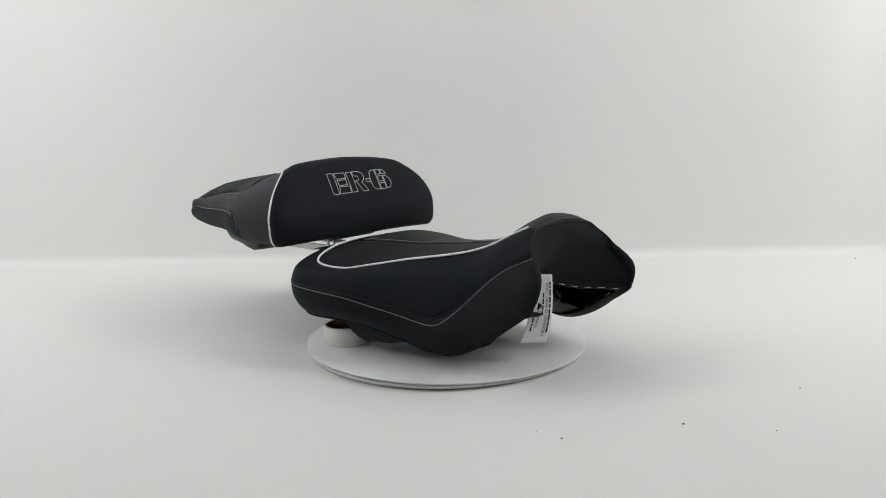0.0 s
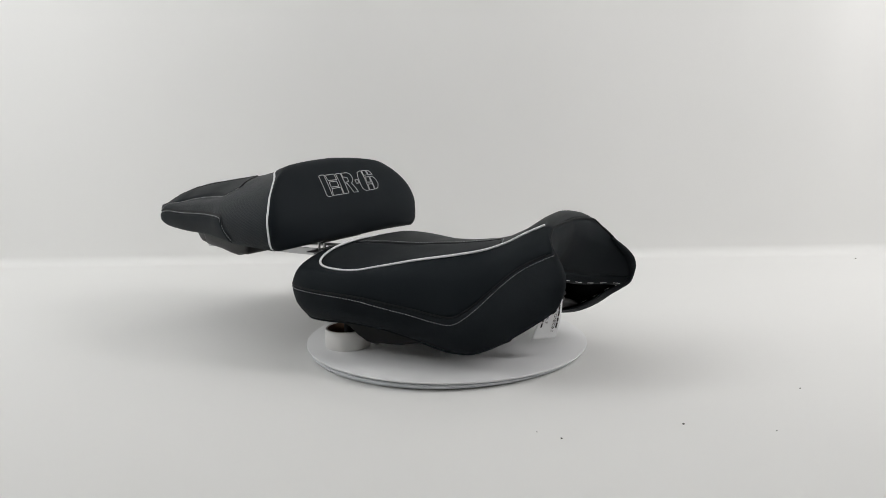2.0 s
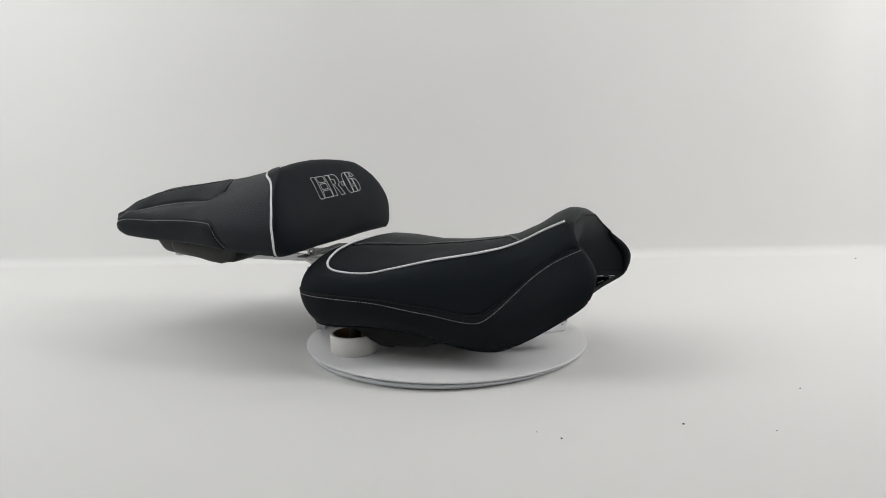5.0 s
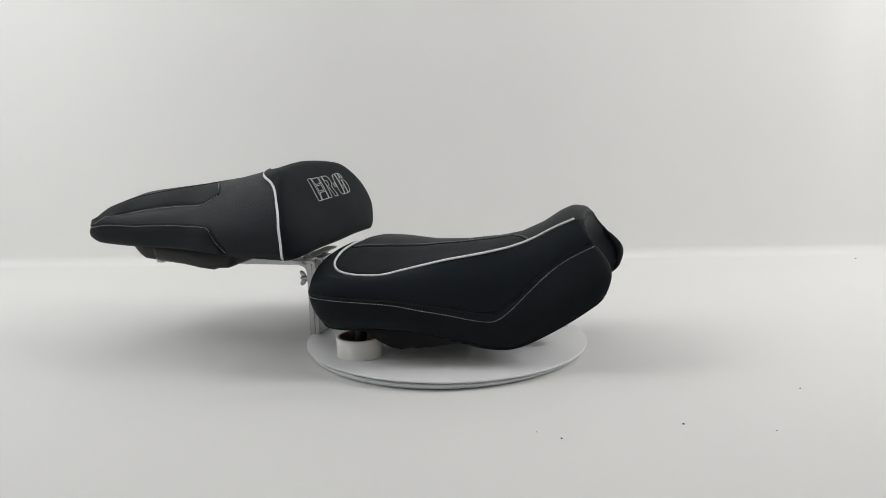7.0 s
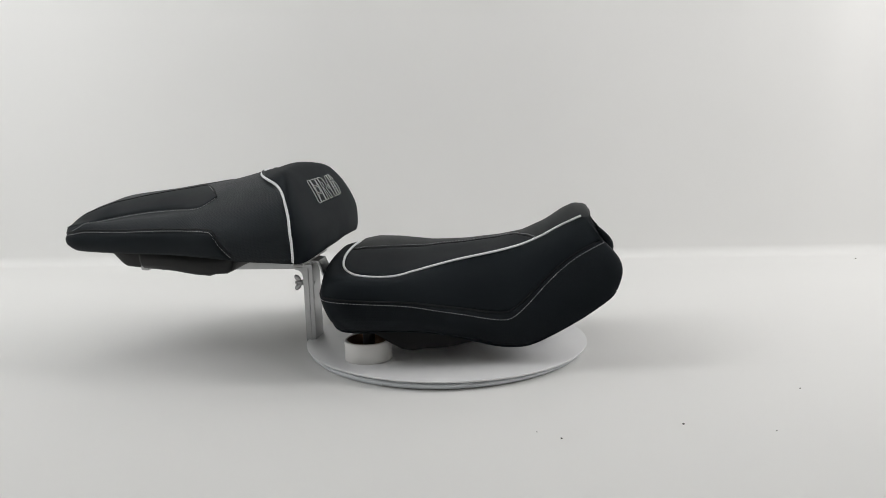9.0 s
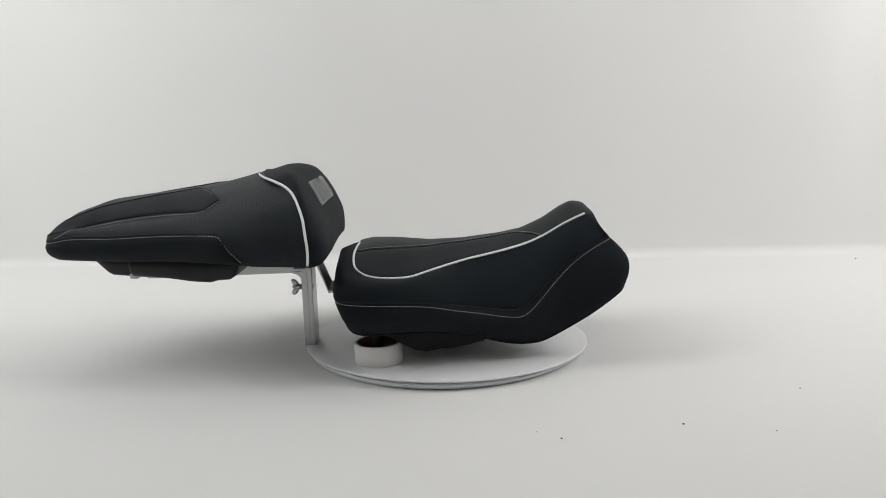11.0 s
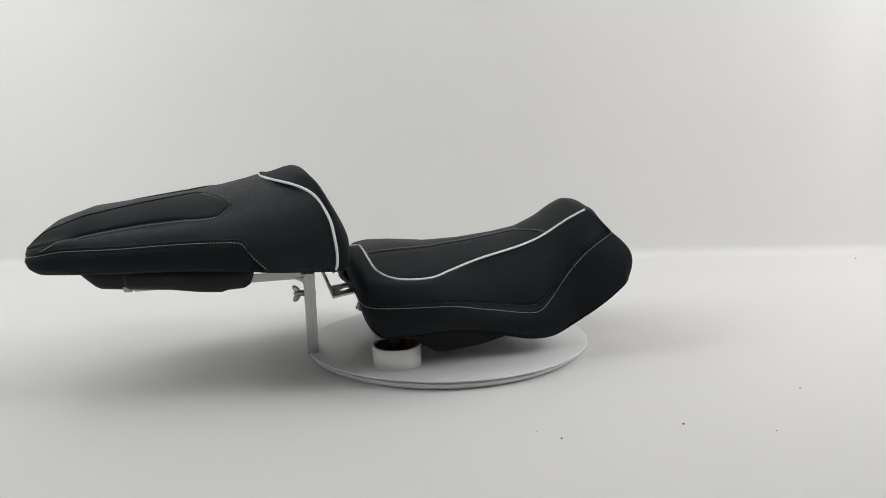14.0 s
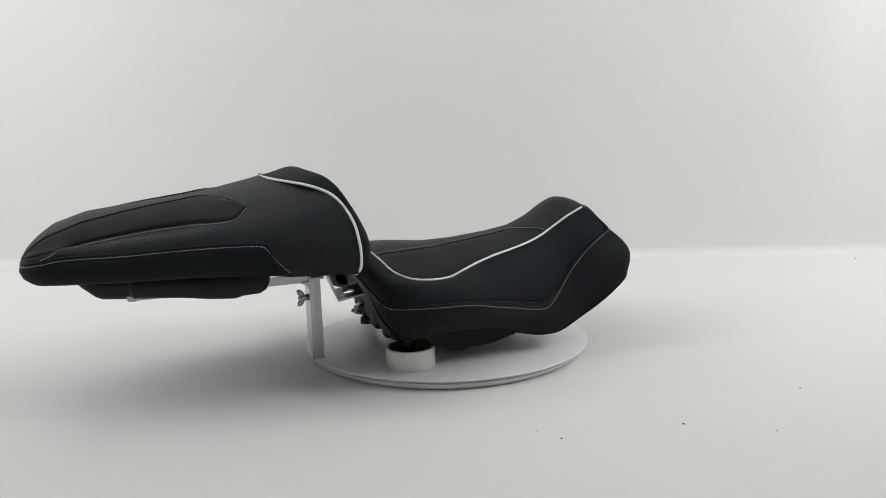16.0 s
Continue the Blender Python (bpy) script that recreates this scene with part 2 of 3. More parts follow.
def room():
    # unseen walls, floor and ceiling, added to close the place and bounce light
    w, y0, y1, h = 2.7, -2.6, 2.2, 2.7
    for name, lo, hi in (("wall_left", (-w - 0.1, y0, -0.1), (-w, y1, h)), ("wall_right", (w, y0, -0.1), (w + 0.1, y1, h)),
                         ("wall_back", (-w - 0.1, y0 - 0.1, -0.1), (w + 0.1, y0, h)), ("wall_far", (-w - 0.1, y1, -0.1), (w + 0.1, y1 + 0.1, h)),
                         ("ceiling", (-w - 0.1, y0 - 0.1, h), (w + 0.1, y1 + 0.1, h + 0.1)), ("floor", (-w - 0.1, y0 - 0.1, -0.2), (w + 0.1, y1 + 0.1, -0.1))):
        bm = bmesh.new()
        box(bm, lo[0], hi[0], lo[1], hi[1], lo[2], hi[2])
        me = bpy.data.meshes.new(name)
        bm.to_mesh(me)
        bm.free()
        me.materials.append(WALL)
        tagged(new(name, me), "unseen added plain white studio " + name.split("_")[0], name.split("_")[0], kind="structure")


room()


# ---- turntable ----
def plate_lean(x, y):
    """Height that the leaning plate adds at a place measured from its centre."""
    return 0.0048 * (x * math.cos(radians(240)) + y * math.sin(radians(240))) / 0.2265


def turntable():
    base = (0.1977, 0.0031, -DISC_Z)
    t = thing("turntable", base, "round white turntable disc on a pale plastic base", "turntable")

    def lathe(profile, sides=96):
        bm = bmesh.new()
        rings = []
        for r, z in profile:
            rings.append([bm.verts.new((r * math.cos(2 * math.pi * k / sides), r * math.sin(2 * math.pi * k / sides), z)) for k in range(sides)])
        for a, b in zip(rings, rings[1:]):
            for k in range(sides):
                bm.faces.new((a[k], a[(k + 1) % sides], b[(k + 1) % sides], b[k]))
        bm.faces.new(rings[0][::-1])
        bm.faces.new(rings[-1])
        return bm

    def lean(bm, share):
        """The plate dips to one side by a few millimetres; the rim below follows by its share."""
        for v in bm.verts:
            v.co.z += share * plate_lean(v.co.x, v.co.y)
        return bm
    top = lathe([(0.2245, 0.0086), (0.2262, 0.0089), (0.2267, 0.0099), (0.2263, 0.0112), (0.2255, 0.0118)])
    part("top_plate", lean(top, 1.0), PLATE, t, "thin white laminate disc", True)
    rim = lathe([(0.205, 0.0), (0.2160, 0.0004), (0.2195, 0.0018), (0.2222, 0.0042), (0.2228, 0.0060), (0.2190, 0.0068)])
    for v in rim.verts:
        v.co.z *= 1 + plate_lean(v.co.x, v.co.y) / 0.0088
    part("base", rim, RIM, t, "pale blue-grey plastic base rim", True)


turntable()


# ---- rider's seat ----
RIDER_MID = 0.003


def rider_rails(n):
    """Half rails from the middle of the rear round the corner to the front."""
    piping = glide([(.062, 0, .158), (.062, -0.051, .159), (.063, -0.106, .155), (.069, -0.146, .146), (.086, -0.168, .139), (.112, -0.171, .135),
                    (.145, -0.163, .134), (.170, -0.148, .138), (.202, -0.130, .144), (.232, -0.119, .150), (.263, -0.110, .155), (.294, -0.099, .160),
                    (.325, -0.084, .166), (.353, -0.072, .176), (.382, -0.068, .191), (.411, -0.066, .204)], n)
    seam = glide([(.033, 0, .128), (.033, -.08, .125), (.035, -.145, .118), (.040, -.188, .110), (.053, -.202, .108), (.082, -0.209, .107), (.114, -0.207, .105),
                  (.142, -0.203, .103), (.177, -0.193, .098), (.212, -0.177, .088), (.245, -0.162, .079), (.277, -0.153, .071), (.305, -0.147, .068),
                  (.320, -0.140, .076), (.334, -0.133, .088), (.359, -0.122, .114), (.382, -0.117, .136), (.407, -0.112, .154), (.441, -0.101, .170)], n)
    hem = glide([(.050, 0, .112), (.050, -.08, .107), (.049, -.140, .089), (.056, -.170, .074), (.070, -.184, .063), (.10, -.188, .061), (.15, -.182, .061),
                 (.20, -.169, .055), (.25, -.155, .042), (.285, -.147, .032), (.31, -.143, .029), (.335, -.139, .031), (.368, -.134, .045),
                 (.409, -.139, .071), (.446, -.136, .097), (.456, -.129, .107)], n)
    return piping, seam, hem


def rider_top(piping, mid_z, w0, w1, rows, puff):
    """The part of the top between the cross fractions w0 and w1 (functions along the seat)."""
    grid = []
    for i, p in enumerate(piping):
        zc = max(p[2], np.interp(p[0], *mid_z))
        lo, hi = w0[i], w1[i]
        row = []
        for k in range(rows):
            v = k / (rows - 1)
            w = lo + (hi - lo) * v
            z = p[2] + (zc - p[2]) * (1 - abs(w) ** (1.7 if w < 0 else 2.3)) - puff * abs(2 * v - 1) ** 6 - droop(p[0]) * min(1, abs(p[1]) / .08) * max(0, w) ** 2.2
            row.append((p[0] + skew(p[0]) * max(0, -p[1] * w), -p[1] * w, z))
        grid.append(row)
    return np.array(grid)


def rider_seat():
    global INSIDE, FAR_SKEW
    INSIDE = (0.22, 0.0, 0.07)
    FAR_SKEW = 0.08
    base = (0.2, RIDER_MID, 0.0)
    at = (0.2, 0.0, 0.0)
    seat = thing("rider_seat", base, "black vinyl motorcycle rider seat with white piping and grey stitching", "motorcycle seat")
    n = 90
    piping, seam, hem = rider_rails(n)
    s = np.linspace(0, 1, n)[:, None]
    stitch = seam.copy()
    seam = seam + 0.11 * (piping - seam)
    shoulder = 0.5 * (piping + seam) + np.hstack([-0.004 * (1 - s) - 0.011 * (1 - s) ** 6, -0.007 * np.minimum(1, 6 * s) * (1 - 0.7 * s ** 5), (0.009 - 0.003 * s - 0.004 * s ** 6) * np.minimum(1, 0.35 + 2.0 * s)])
    waist = 0.45 * seam + 0.55 * hem + np.hstack([0.010 * s ** 8 + 0.002 * (1 - s) ** 6, -0.007 * np.minimum(1, 6 * s), 0.004 * s ** 6])
    def hanging(rail):
        """The hem hangs a little lower on the far front flank."""
        whole = around(rail)
        for p in whole:
            if p[1] > 0:
                p[2] -= 0.009 * math.exp(-((p[0] - .40) / .05) ** 2)
        return whole
    side = strip([around(piping), around(shoulder), around(seam)], 16, 0.0022)
    skirt = strip([around(seam), around(waist), hanging(hem)], 12, 0.0022)
    # the side cover bends round to the arched front seam
    brim = glide([(.4235, -.064, .2030), (.4280, -.0835, .1900), (.4345, -.0935, .1810), (.4412, -.1000, .1715)], side.shape[1])
    wraps = []
    for end, target in ((side[0], brim), (side[-1], flip(brim))):
        steps = []
        for f in (.3, .6, .85, 1.0):
            out = np.array([.0, math.copysign(.0012, end[0][1]), .0008]) * math.sin(math.pi * f)
            steps.append(end + (target - end) * f + out)
        wraps.append(steps)
    side_wrapped = np.concatenate([np.array(wraps[0][::-1]), side, np.array(wraps[1])])
    sheet("side_cover", side_wrapped, SUEDE, seat, "soft black vinyl side cover", shift=at)
    turn_in = []
    for end, sy in ((skirt[0], 1), (skirt[-1], -1)):
        curl = []
        for fwd, inw in ((.0055, .003), (.0075, .008), (.0045, .013), (-.003, .016)):
            curl.append(np.array([p + np.array([fwd, sy * inw, 0]) * (0.35 + 0.65 * math.sin(math.pi * k / (len(end) - 1))) for k, p in enumerate(end)]))
        turn_in.append(curl)
    skirt = np.concatenate([np.array(turn_in[0][::-1]), skirt, np.array(turn_in[1])])
    sheet("skirt", skirt, SKIRT, seat, "finely embossed black vinyl skirt", shift=at)
    # top: two inserts and the middle panel, which widens to the hump
    mid_z = ([.060, .084, .12, .174, .229, .284, .321, .358, .385, .402, .413], [.158, .1625, .162, .157, .159, .166, .174, .191, .209, .2165, .2150])
    bp = np.abs(piping[:, 1]) + 1e-6
    half = np.interp(piping[:, 0], [.06, .10, .13, .16, .19, .23, .29, .313, .328, .345], [.061, .056, .047, .033, .017, .008, .006, .014, .045, .085])
    ws = np.minimum(1.0, half / bp)
    one = np.ones(n)
    middle = rider_top(piping, mid_z, -ws, one, 25, 0.0016)
    def rim_at(b):
        """Point of the arched front seam at a place across the seat."""
        k = abs(b)
        x, z = np.interp(k, [0, .035, .050, .060, .066], [.4255, .4248, .4243, .4239, .4235]), np.interp(k, [0, .035, .050, .060, .066], [.2068, .2056, .2046, .2037, .2030])
        return np.array([x + (skew(x) * b if b > 0 else 0), b, z - (droop(x) * min(1, b / .08) if b > 0 else 0)])
    roll = []
    for f in (.25, .5, .75, 1.0):
        row = []
        for p in middle[-1]:
            q = rim_at(max(-.066, min(.066, p[1])))
            crown = np.array([q[0] - .0015, q[1], p[2] - .0005])
            row.append((1 - f) ** 2 * p + 2 * f * (1 - f) * crown + f * f * q)
        roll.append(row)
    middle = np.concatenate([middle, np.array(roll)])
    sheet("top_panel", middle, SATIN, seat, "satin black vinyl top panel running up to the hump", shift=at)
    keep = np.where(ws < 0.995)[0]
    sl = slice(keep[0] - 1, keep[-1] + 2)
    near = rider_top(piping, mid_z, -one, -ws, 9, 0.0016)[sl]
    sheet("insert_panel", near, VINYL, seat, "black vinyl top insert", shift=at)
    tree = tree_of(side, skirt, middle, near)
    # white piping, black seam cords and stitching
    cord("piping", [onto(tree, even(around(piping), 260), 0.0010)], 0.0018, PIPING, seat, "glossy white piping", shift=at)
    cord("seam_cord", [onto(tree, even(around(seam), 260)[2:-2], 0.0)], 0.0012, CORD, seat, shift=at)
    low = soften(even(around(stitch), 300), 2)
    cord("stitching", dashes(onto(tree, low, 0.0005)), 0.00052, THREAD, seat, "pale grey dashed stitching", 5, shift=at)
    line = np.array([(p[0], -h, np.interp(p[0], *mid_z) - 0.002) for p, h in zip(piping[sl], np.minimum(half, bp)[sl])])
    line = even(line[1:], 220)
    cord("seam_cord", [onto(tree, line, 0.0002)], 0.0011, CORD, seat, shift=at)
    cord("stitching", dashes(onto(tree, line + np.array([0, 0.0075, 0]), 0.0005)), 0.00052, THREAD, seat, "pale grey dashed stitching", 5, shift=at)
    # front: arched panel under the hump, with its black edge
    rim = [(.4255, 0, .2068), (.4248, -.035, .2056), (.4235, -.064, .2030), (.4280, -.0835, .190), (.441, -.101, .170), (.454, -.114, .150), (.463, -.124, .127), (.457, -.126, .108)]
    edge = even(around(glide(rim, 60)), 81)
    low = []
    for p in edge:
        arc = max(0, 1 - (p[1] / .122) ** 2)
        low.append((.457 + FAR_SKEW * max(0, p[1]) - .072 * arc, p[1] * 0.975, .110 + .012 * arc - .008 * math.exp(-((p[1] - .072) / .035) ** 2) - .006 * max(0, p[1] / .113) ** 3))
    low = np.array(low)
    bulge = 0.55 * edge + 0.45 * low + np.array([(.012 * max(0, 1 - (p[1] / .122) ** 4), 0, .004) for p in edge])
    front = strip([edge, bulge, low], 12, 0)
    sheet("front_panel", front, VINYL, seat, "smooth black vinyl front panel", shift=at)
    cord("seam_cord", [edge[10:-10] + np.array([.0002, 0, -.0004])], 0.0012, CORD, seat, shift=at)
    # folded hem under the front and along the flanks, with its staples
    fold = strip([low, low * np.array([1, .99, 1]) + np.array([-.006, 0, -.012]), low * np.array([1, .98, 1]) + np.array([-.016, 0, -.015])], 6, 0)
    sheet("folded_hem", fold, SKIRT, seat, "folded black vinyl hem with staples", shift=at)
    tack = even(low + np.array([-.0055, 0, -.0120]), 120)
    cord("staples", dashes(tack, 0.011, 0.010), 0.0006, SILVER, seat, "bright wire staples", 5, shift=at)
    inward = (1 - 0.75 * np.clip((hem[:, :1] - .39) / .05, 0, 1)) * np.array([[0, 1, 0]])
    lip = strip([hanging(hem), hanging(hem * (1 - .07 * inward) + np.array([0, 0, .001])), hanging(hem * (1 - .20 * inward) + np.array([.002, 0, .010]))], 6, 0)
    sheet("folded_hem", lip, SKIRT, seat, "folded black vinyl hem", shift=at)
    # added sheet that stops light from below; its colour holds the interior's shade
    shade_liner = np.array([[(p[0] + .014, -p[1] * .86 * w, p[2] + .006 + .030 * (1 - w * w)) for w in np.linspace(-1, 1, 13)] for p in hem if p[0] < .372])
    sheet("shade_liner", shade_liner, SHADED_PLASTIC, seat, "black sheet added to close the seat's underside, darkened for shade", shift=at)
    tack2 = even(around(hem * np.array([1, .88, 1]) + np.array([0, 0, .0025]))[-70:], 90)
    cord("staples", dashes(tack2, 0.011, 0.012), 0.0006, SILVER, seat, "bright wire staples", 5, shift=at)
    # glossy plastic nose of the pan inside the front opening, with its ribs
    nose = np.array([[(.400 - .050 * (v / .095) ** 2 - .030 * u, v, .074 + .034 * u + .004 * math.sin(v * 60)) for u in np.linspace(0, 1, 5)] for v in np.linspace(-.090, .092, 25)])
    sheet("pan_nose", nose, PLASTIC, seat, "glossy black plastic nose of the seat pan", shift=at)
    for v in (-.020, .012, .040, .062):
        bm = bmesh.new()
        x = .398 - .050 * (v / .095) ** 2 - at[0]
        slab(bm, [(x - .004, .076), (x + .004, .084), (x - .020, .112), (x - .032, .108)], v - .0025, v + .0025, .0008)
        part("rib", bm, PLASTIC, seat)
    # moulded base pan with its uneven lower edge
    bm = bmesh.new()
    low_edge = [(.058, .110), (.064, .086), (.074, .060), (.084, .049), (.095, .047), (.106, .052), (.120, .040), (.136, .031), (.150, .023), (.168, .021), (.182, .025),
                (.196, .028), (.214, .026), (.232, .031), (.252, .035), (.262, .060), (.262, .075), (.200, .088), (.120, .110)]
    slab(bm, [(x - at[0], z) for x, z in low_edge], -.148, .148, .0025)
    part("base_pan", bm, SHADED_PLASTIC, seat, "black moulded plastic base pan")
    for x0, x1, y0, y1, z0, z1 in ((.05, .11, -.09, -.06, .030, .07),
                                   (.05, .11, .06, .09, .030, .07), (-.05, .06, -.03, .03, 0.0, .04)):
        bm = bmesh.new()
        box(bm, x0, x1, y0, y1, z0, z1, 0.004)
        part("rib", bm, PLASTIC, seat)
    for sy in (-1, 1):
        bm = bmesh.new()
        rod(bm, (-0.105, sy * 0.122, .012), (-0.103, sy * 0.122, .064), 0.0085, 0.0095)
        rod(bm, (-0.105, sy * 0.122, .004), (-0.105, sy * 0.122, .014), 0.012, 0.0115)
        part("rubber_foot", bm, RUBBER, seat, "black rubber mounting foot", True)
    bm = bmesh.new()
    box(bm, -.131, -.106, -.128, .110, .040, .094, 0.010)
    part("rear_wall", bm, SHADED_PLASTIC, seat, "black moulded plastic rear wall of the pan")
    # rear latch under the raised rear edge: loop, bolts and moulded lugs
    bm = bmesh.new()
    box(bm, -.132, -.108, .030, .090, .038, .072, 0.008)
    part("latch_housing", bm, SHADED_PLASTIC, seat, "black plastic latch housing")
    bm = bmesh.new()
    box(bm, -.132, -.112, -.040, .000, .036, .068, 0.005)
    part("lug", bm, SHADED_PLASTIC, seat)
    bm = bmesh.new()
    box(bm, -.122, -.102, -.062, -.036, .026, .056, 0.005)
    part("lug", bm, SHADED_PLASTIC, seat)
    bm = bmesh.new()
    v, f = tube(glide([(-.122, .040, .064), (-.134, .044, .061), (-.138, .054, .050), (-.136, .066, .040), (-.124, .070, .036)], 24), 0.0032, 8)
    vs = [bm.verts.new(tuple(p)) for p in v]
    for q in f:
        bm.faces.new([vs[k] for k in q])
    part("latch_loop", bm, STEEL, seat, "steel latch loop", True)
    for y, z in ((.054, .052), (.078, .040)):
        bm = bmesh.new()
        rod(bm, (-.138, y, z), (-.126, y, z), 0.0055, 0.0055, 6)
        rod(bm, (-.142, y, z), (-.136, y, z), 0.0030)
        part("bolt", bm, STEEL, seat, "dull steel bolt")
    label_ribbon(seat, at)


def label_ribbon(seat, at):
    """Sewn-in white label that hangs out of the front opening."""
    spine = glide([(0.402, -0.021, 0.131), (0.400, -0.018, 0.106), (0.397, -0.017, 0.076), (0.391, -0.017, 0.05), (0.384, -0.020, 0.027)], 30)
    wide = np.array([np.array([.55, .83, -.08]) * (0.0150 + 0.0055 * (k / 29) ** 1.5) for k in range(30)])
    lo, hi = spine - wide, spine + wide
    grid = np.array([[a + (b - a) * k / 8 for k in range(9)] for a, b in zip(lo, hi)])
    tag = sheet("care_label", grid, LABEL, seat, "white satin label with small black print", 0.0006, at)
    nor = np.cross(wide, np.gradient(spine, axis=0))
    nor /= np.linalg.norm(nor, axis=1)[:, None]
    if nor[:, 0].sum() < 0:
        nor = -nor

    def lay(u, v):
        """u along the ribbon, v across it, both 0 to 1."""
        i = u * 29
        k = int(min(28, i))
        f = i - k
        a = lo[k] * (1 - f) + lo[k + 1] * f
        b = hi[k] * (1 - f) + hi[k + 1] * f
        return a + (b - a) * v + nor[k] * 0.0009 - np.array(at)

    def print_line(words, u0, u1, v0, high):
        cu = bpy.data.curves.new("print", "FONT")
        cu.body, cu.size = words, 1.0
        tmp = bpy.data.objects.new("print", cu)
        scene.collection.objects.link(tmp)
        me = bpy.data.meshes.new_from_object(tmp.evaluated_get(bpy.context.evaluated_depsgraph_get()))
        bpy.data.objects.remove(tmp)
        wide_x = max(v.co.x for v in me.vertices)
        for v in me.vertices:
            v.co = Vector(lay(u0 + (u1 - u0) * v.co.x / wide_x, v0 + high * v.co.y / 0.7))
        me.materials.append(INK)
        ob = new("print", me)
        ob.parent = tag
        tagged(ob, "small black printed words")

    def bar(u0, u1, v0, high):
        q = [lay(u0 + (u1 - u0) * k / 8, v) for k in range(9) for v in (v0, v0 + high)]
        mesh_object("print_bar", q, [(2 * k, 2 * k + 1, 2 * k + 3, 2 * k + 2) for k in range(8)], INK, tag, "small black printed line", False)
    for u0, u1 in ((.10, .145), (.16, .19), (.205, .30), (.32, .40), (.415, .47), (.49, .56), (.57, .66), (.68, .74), (.755, .84)):
        bar(u0, u1, .83, .07)
    print_line("SELLE GRAND CONFORT", .12, .90, .66, .12)
    for u0, u1 in ((.26, .33), (.345, .42), (.44, .50), (.515, .57)):
        bar(u0, u1, .51, .07)
    print_line("NORMALE", .46, .76, .32, .12)
    for u0, u1 in ((.62, .69), (.705, .74), (.755, .82)):
        bar(u0, u1, .16, .07)


rider_seat()


# ---- pillion seat ----
def pillion_seat():
    global INSIDE, FAR_SKEW
    FAR_SKEW = 0.0
    INSIDE = (-0.15, 0.0, 0.195)
    at = base = (-0.15, 0.0, 0.118)
    seat = thing("pillion_seat", base, "black vinyl motorcycle pillion seat with white piping and embroidered front", "motorcycle seat")
    n = 80
    seam = glide([(-.395, 0, .187), (-.394, -.05, .187), (-.390, -.083, .188), (-.381, -.102, .190), (-.362, -.114, .193), (-.337, -.120, .197),
                  (-.27, -.139, .199), (-.225, -.152, .202), (-.182, -.163, .204), (-.148, -.174, .205), (-.11, -.189, .206), (-.05, -.197, .206), (.0105, -.197, .204)], n)
    hem = glide([(-.380, 0, .160), (-.378, -.05, .159), (-.372, -.082, .159), (-.358, -.100, .160), (-.278, -.129, .161), (-.19, -.153, .163),
                 (-.105, -.186, .163), (-.064, -.193, .160), (.011, -.192, .156)], n)
    hem[:, 2] += .0035
    line = glide([(-.3935, 0, .198), (-.3915, -.05, .198), (-.3855, -.083, .199), (-.369, -.098, .2055), (-.337, -.104, .2105), (-.305, -.108, .213),
                  (-.26, -.118, .220), (-.208, -.129, .225), (-.165, -.137, .232), (-.13, -.143, .240), (-.08, -.150, .248), (-.010, -.162, .256)], n)
    s = np.linspace(0, 1, n)[:, None]
    mid = 0.5 * (line + seam) + np.hstack([0 * s, -0.005 * np.minimum(1, 4 * s), 0.005 * np.minimum(1, 0.1 + 4 * s)])
    low = 0.5 * (seam + hem) + np.hstack([-0.010 * (1 - s) ** 2.5, -0.004 * np.minimum(1, 6 * s) - 0.003 * np.minimum(1, 6 * s) * (1 - s) ** 3, 0 * s])
    top_z = ([-.398, -.390, -.380, -.362, -.32, -.249, -.191, -.141, -.106, -.085], [.195, .204, .2145, .2275, .2415, .2495, .2562, .2640, .2725, .2785])

    def far_side(q):
        """The seat sits a little askew: its far front corner stands further back."""
        w = min(1.0, max(0.0, (q[0] + .16) / .14))
        u = min(1.0, max(0.0, -q[1] / .16)) ** 1.5
        return (q[0] - .024 * u * w, -q[1] * (1 - .035 * u * w - .05 * (1 - w)), q[2] - .20 * u * w * max(0, q[2] - .215) - .009 * u * w * min(1, max(0, (.205 - q[2]) / .045)))

    # one smooth cover over the whole body, from hem to hem
    grid = []
    for i, p in enumerate(line):
        back = -.075 * max(0, (p[0] + .15) / .14) ** 1.3
        zc = max(p[2], np.interp(p[0] + back, *top_z))
        arc = [(p[0] + back * (1 - w ** 1.6), p[1] * w, p[2] + (zc - p[2]) * (1 - w ** 2.8)) for w in (0, .4, .75, 1.0)]
        half = arc + [tuple(mid[i]), tuple(seam[i]), tuple(low[i]), tuple(hem[i])]
        full_row = [far_side(q) for q in half[::-1]] + half[1:]
        grid.append(glide(full_row[::-1], 61))
    arch = glide([(.0069, -.1839, .1577), (.0106, -.1924, .1629), (.0124, -.1973, .172), (.0122, -.1983, .1902), (.0105, -.1976, .2044), (.0077, -.1909, .2229),
                  (.0015, -.1807, .2391), (-.0094, -.162, .2567), (-.0241, -.1435, .2663), (-.0433, -.1243, .2725), (-.063, -.0897, .2755), (-.0790, -.0436, .2775), (-.0845, 0, .2785)], 50)
    arch = np.vstack([arch, np.array([far_side(q) for q in arch[::-1][1:]])])
    grid.append(even(arch, 61))
    body = np.array(grid)
    sheet("body_cover", body, CARBON, seat, "finely embossed black vinyl cover", shift=at)
    tree = tree_of(body)
    # smooth lower panel round the tail, over the cover
    m_pts = 70
    rows_low = []
    for v in np.linspace(0.06, 0.97, 9):
        lim = -.106 + .028 * v
        run = (1 - v) * seam + v * hem
        cut = np.array([np.interp(lim, run[:, 0], run[:, k]) for k in range(3)])
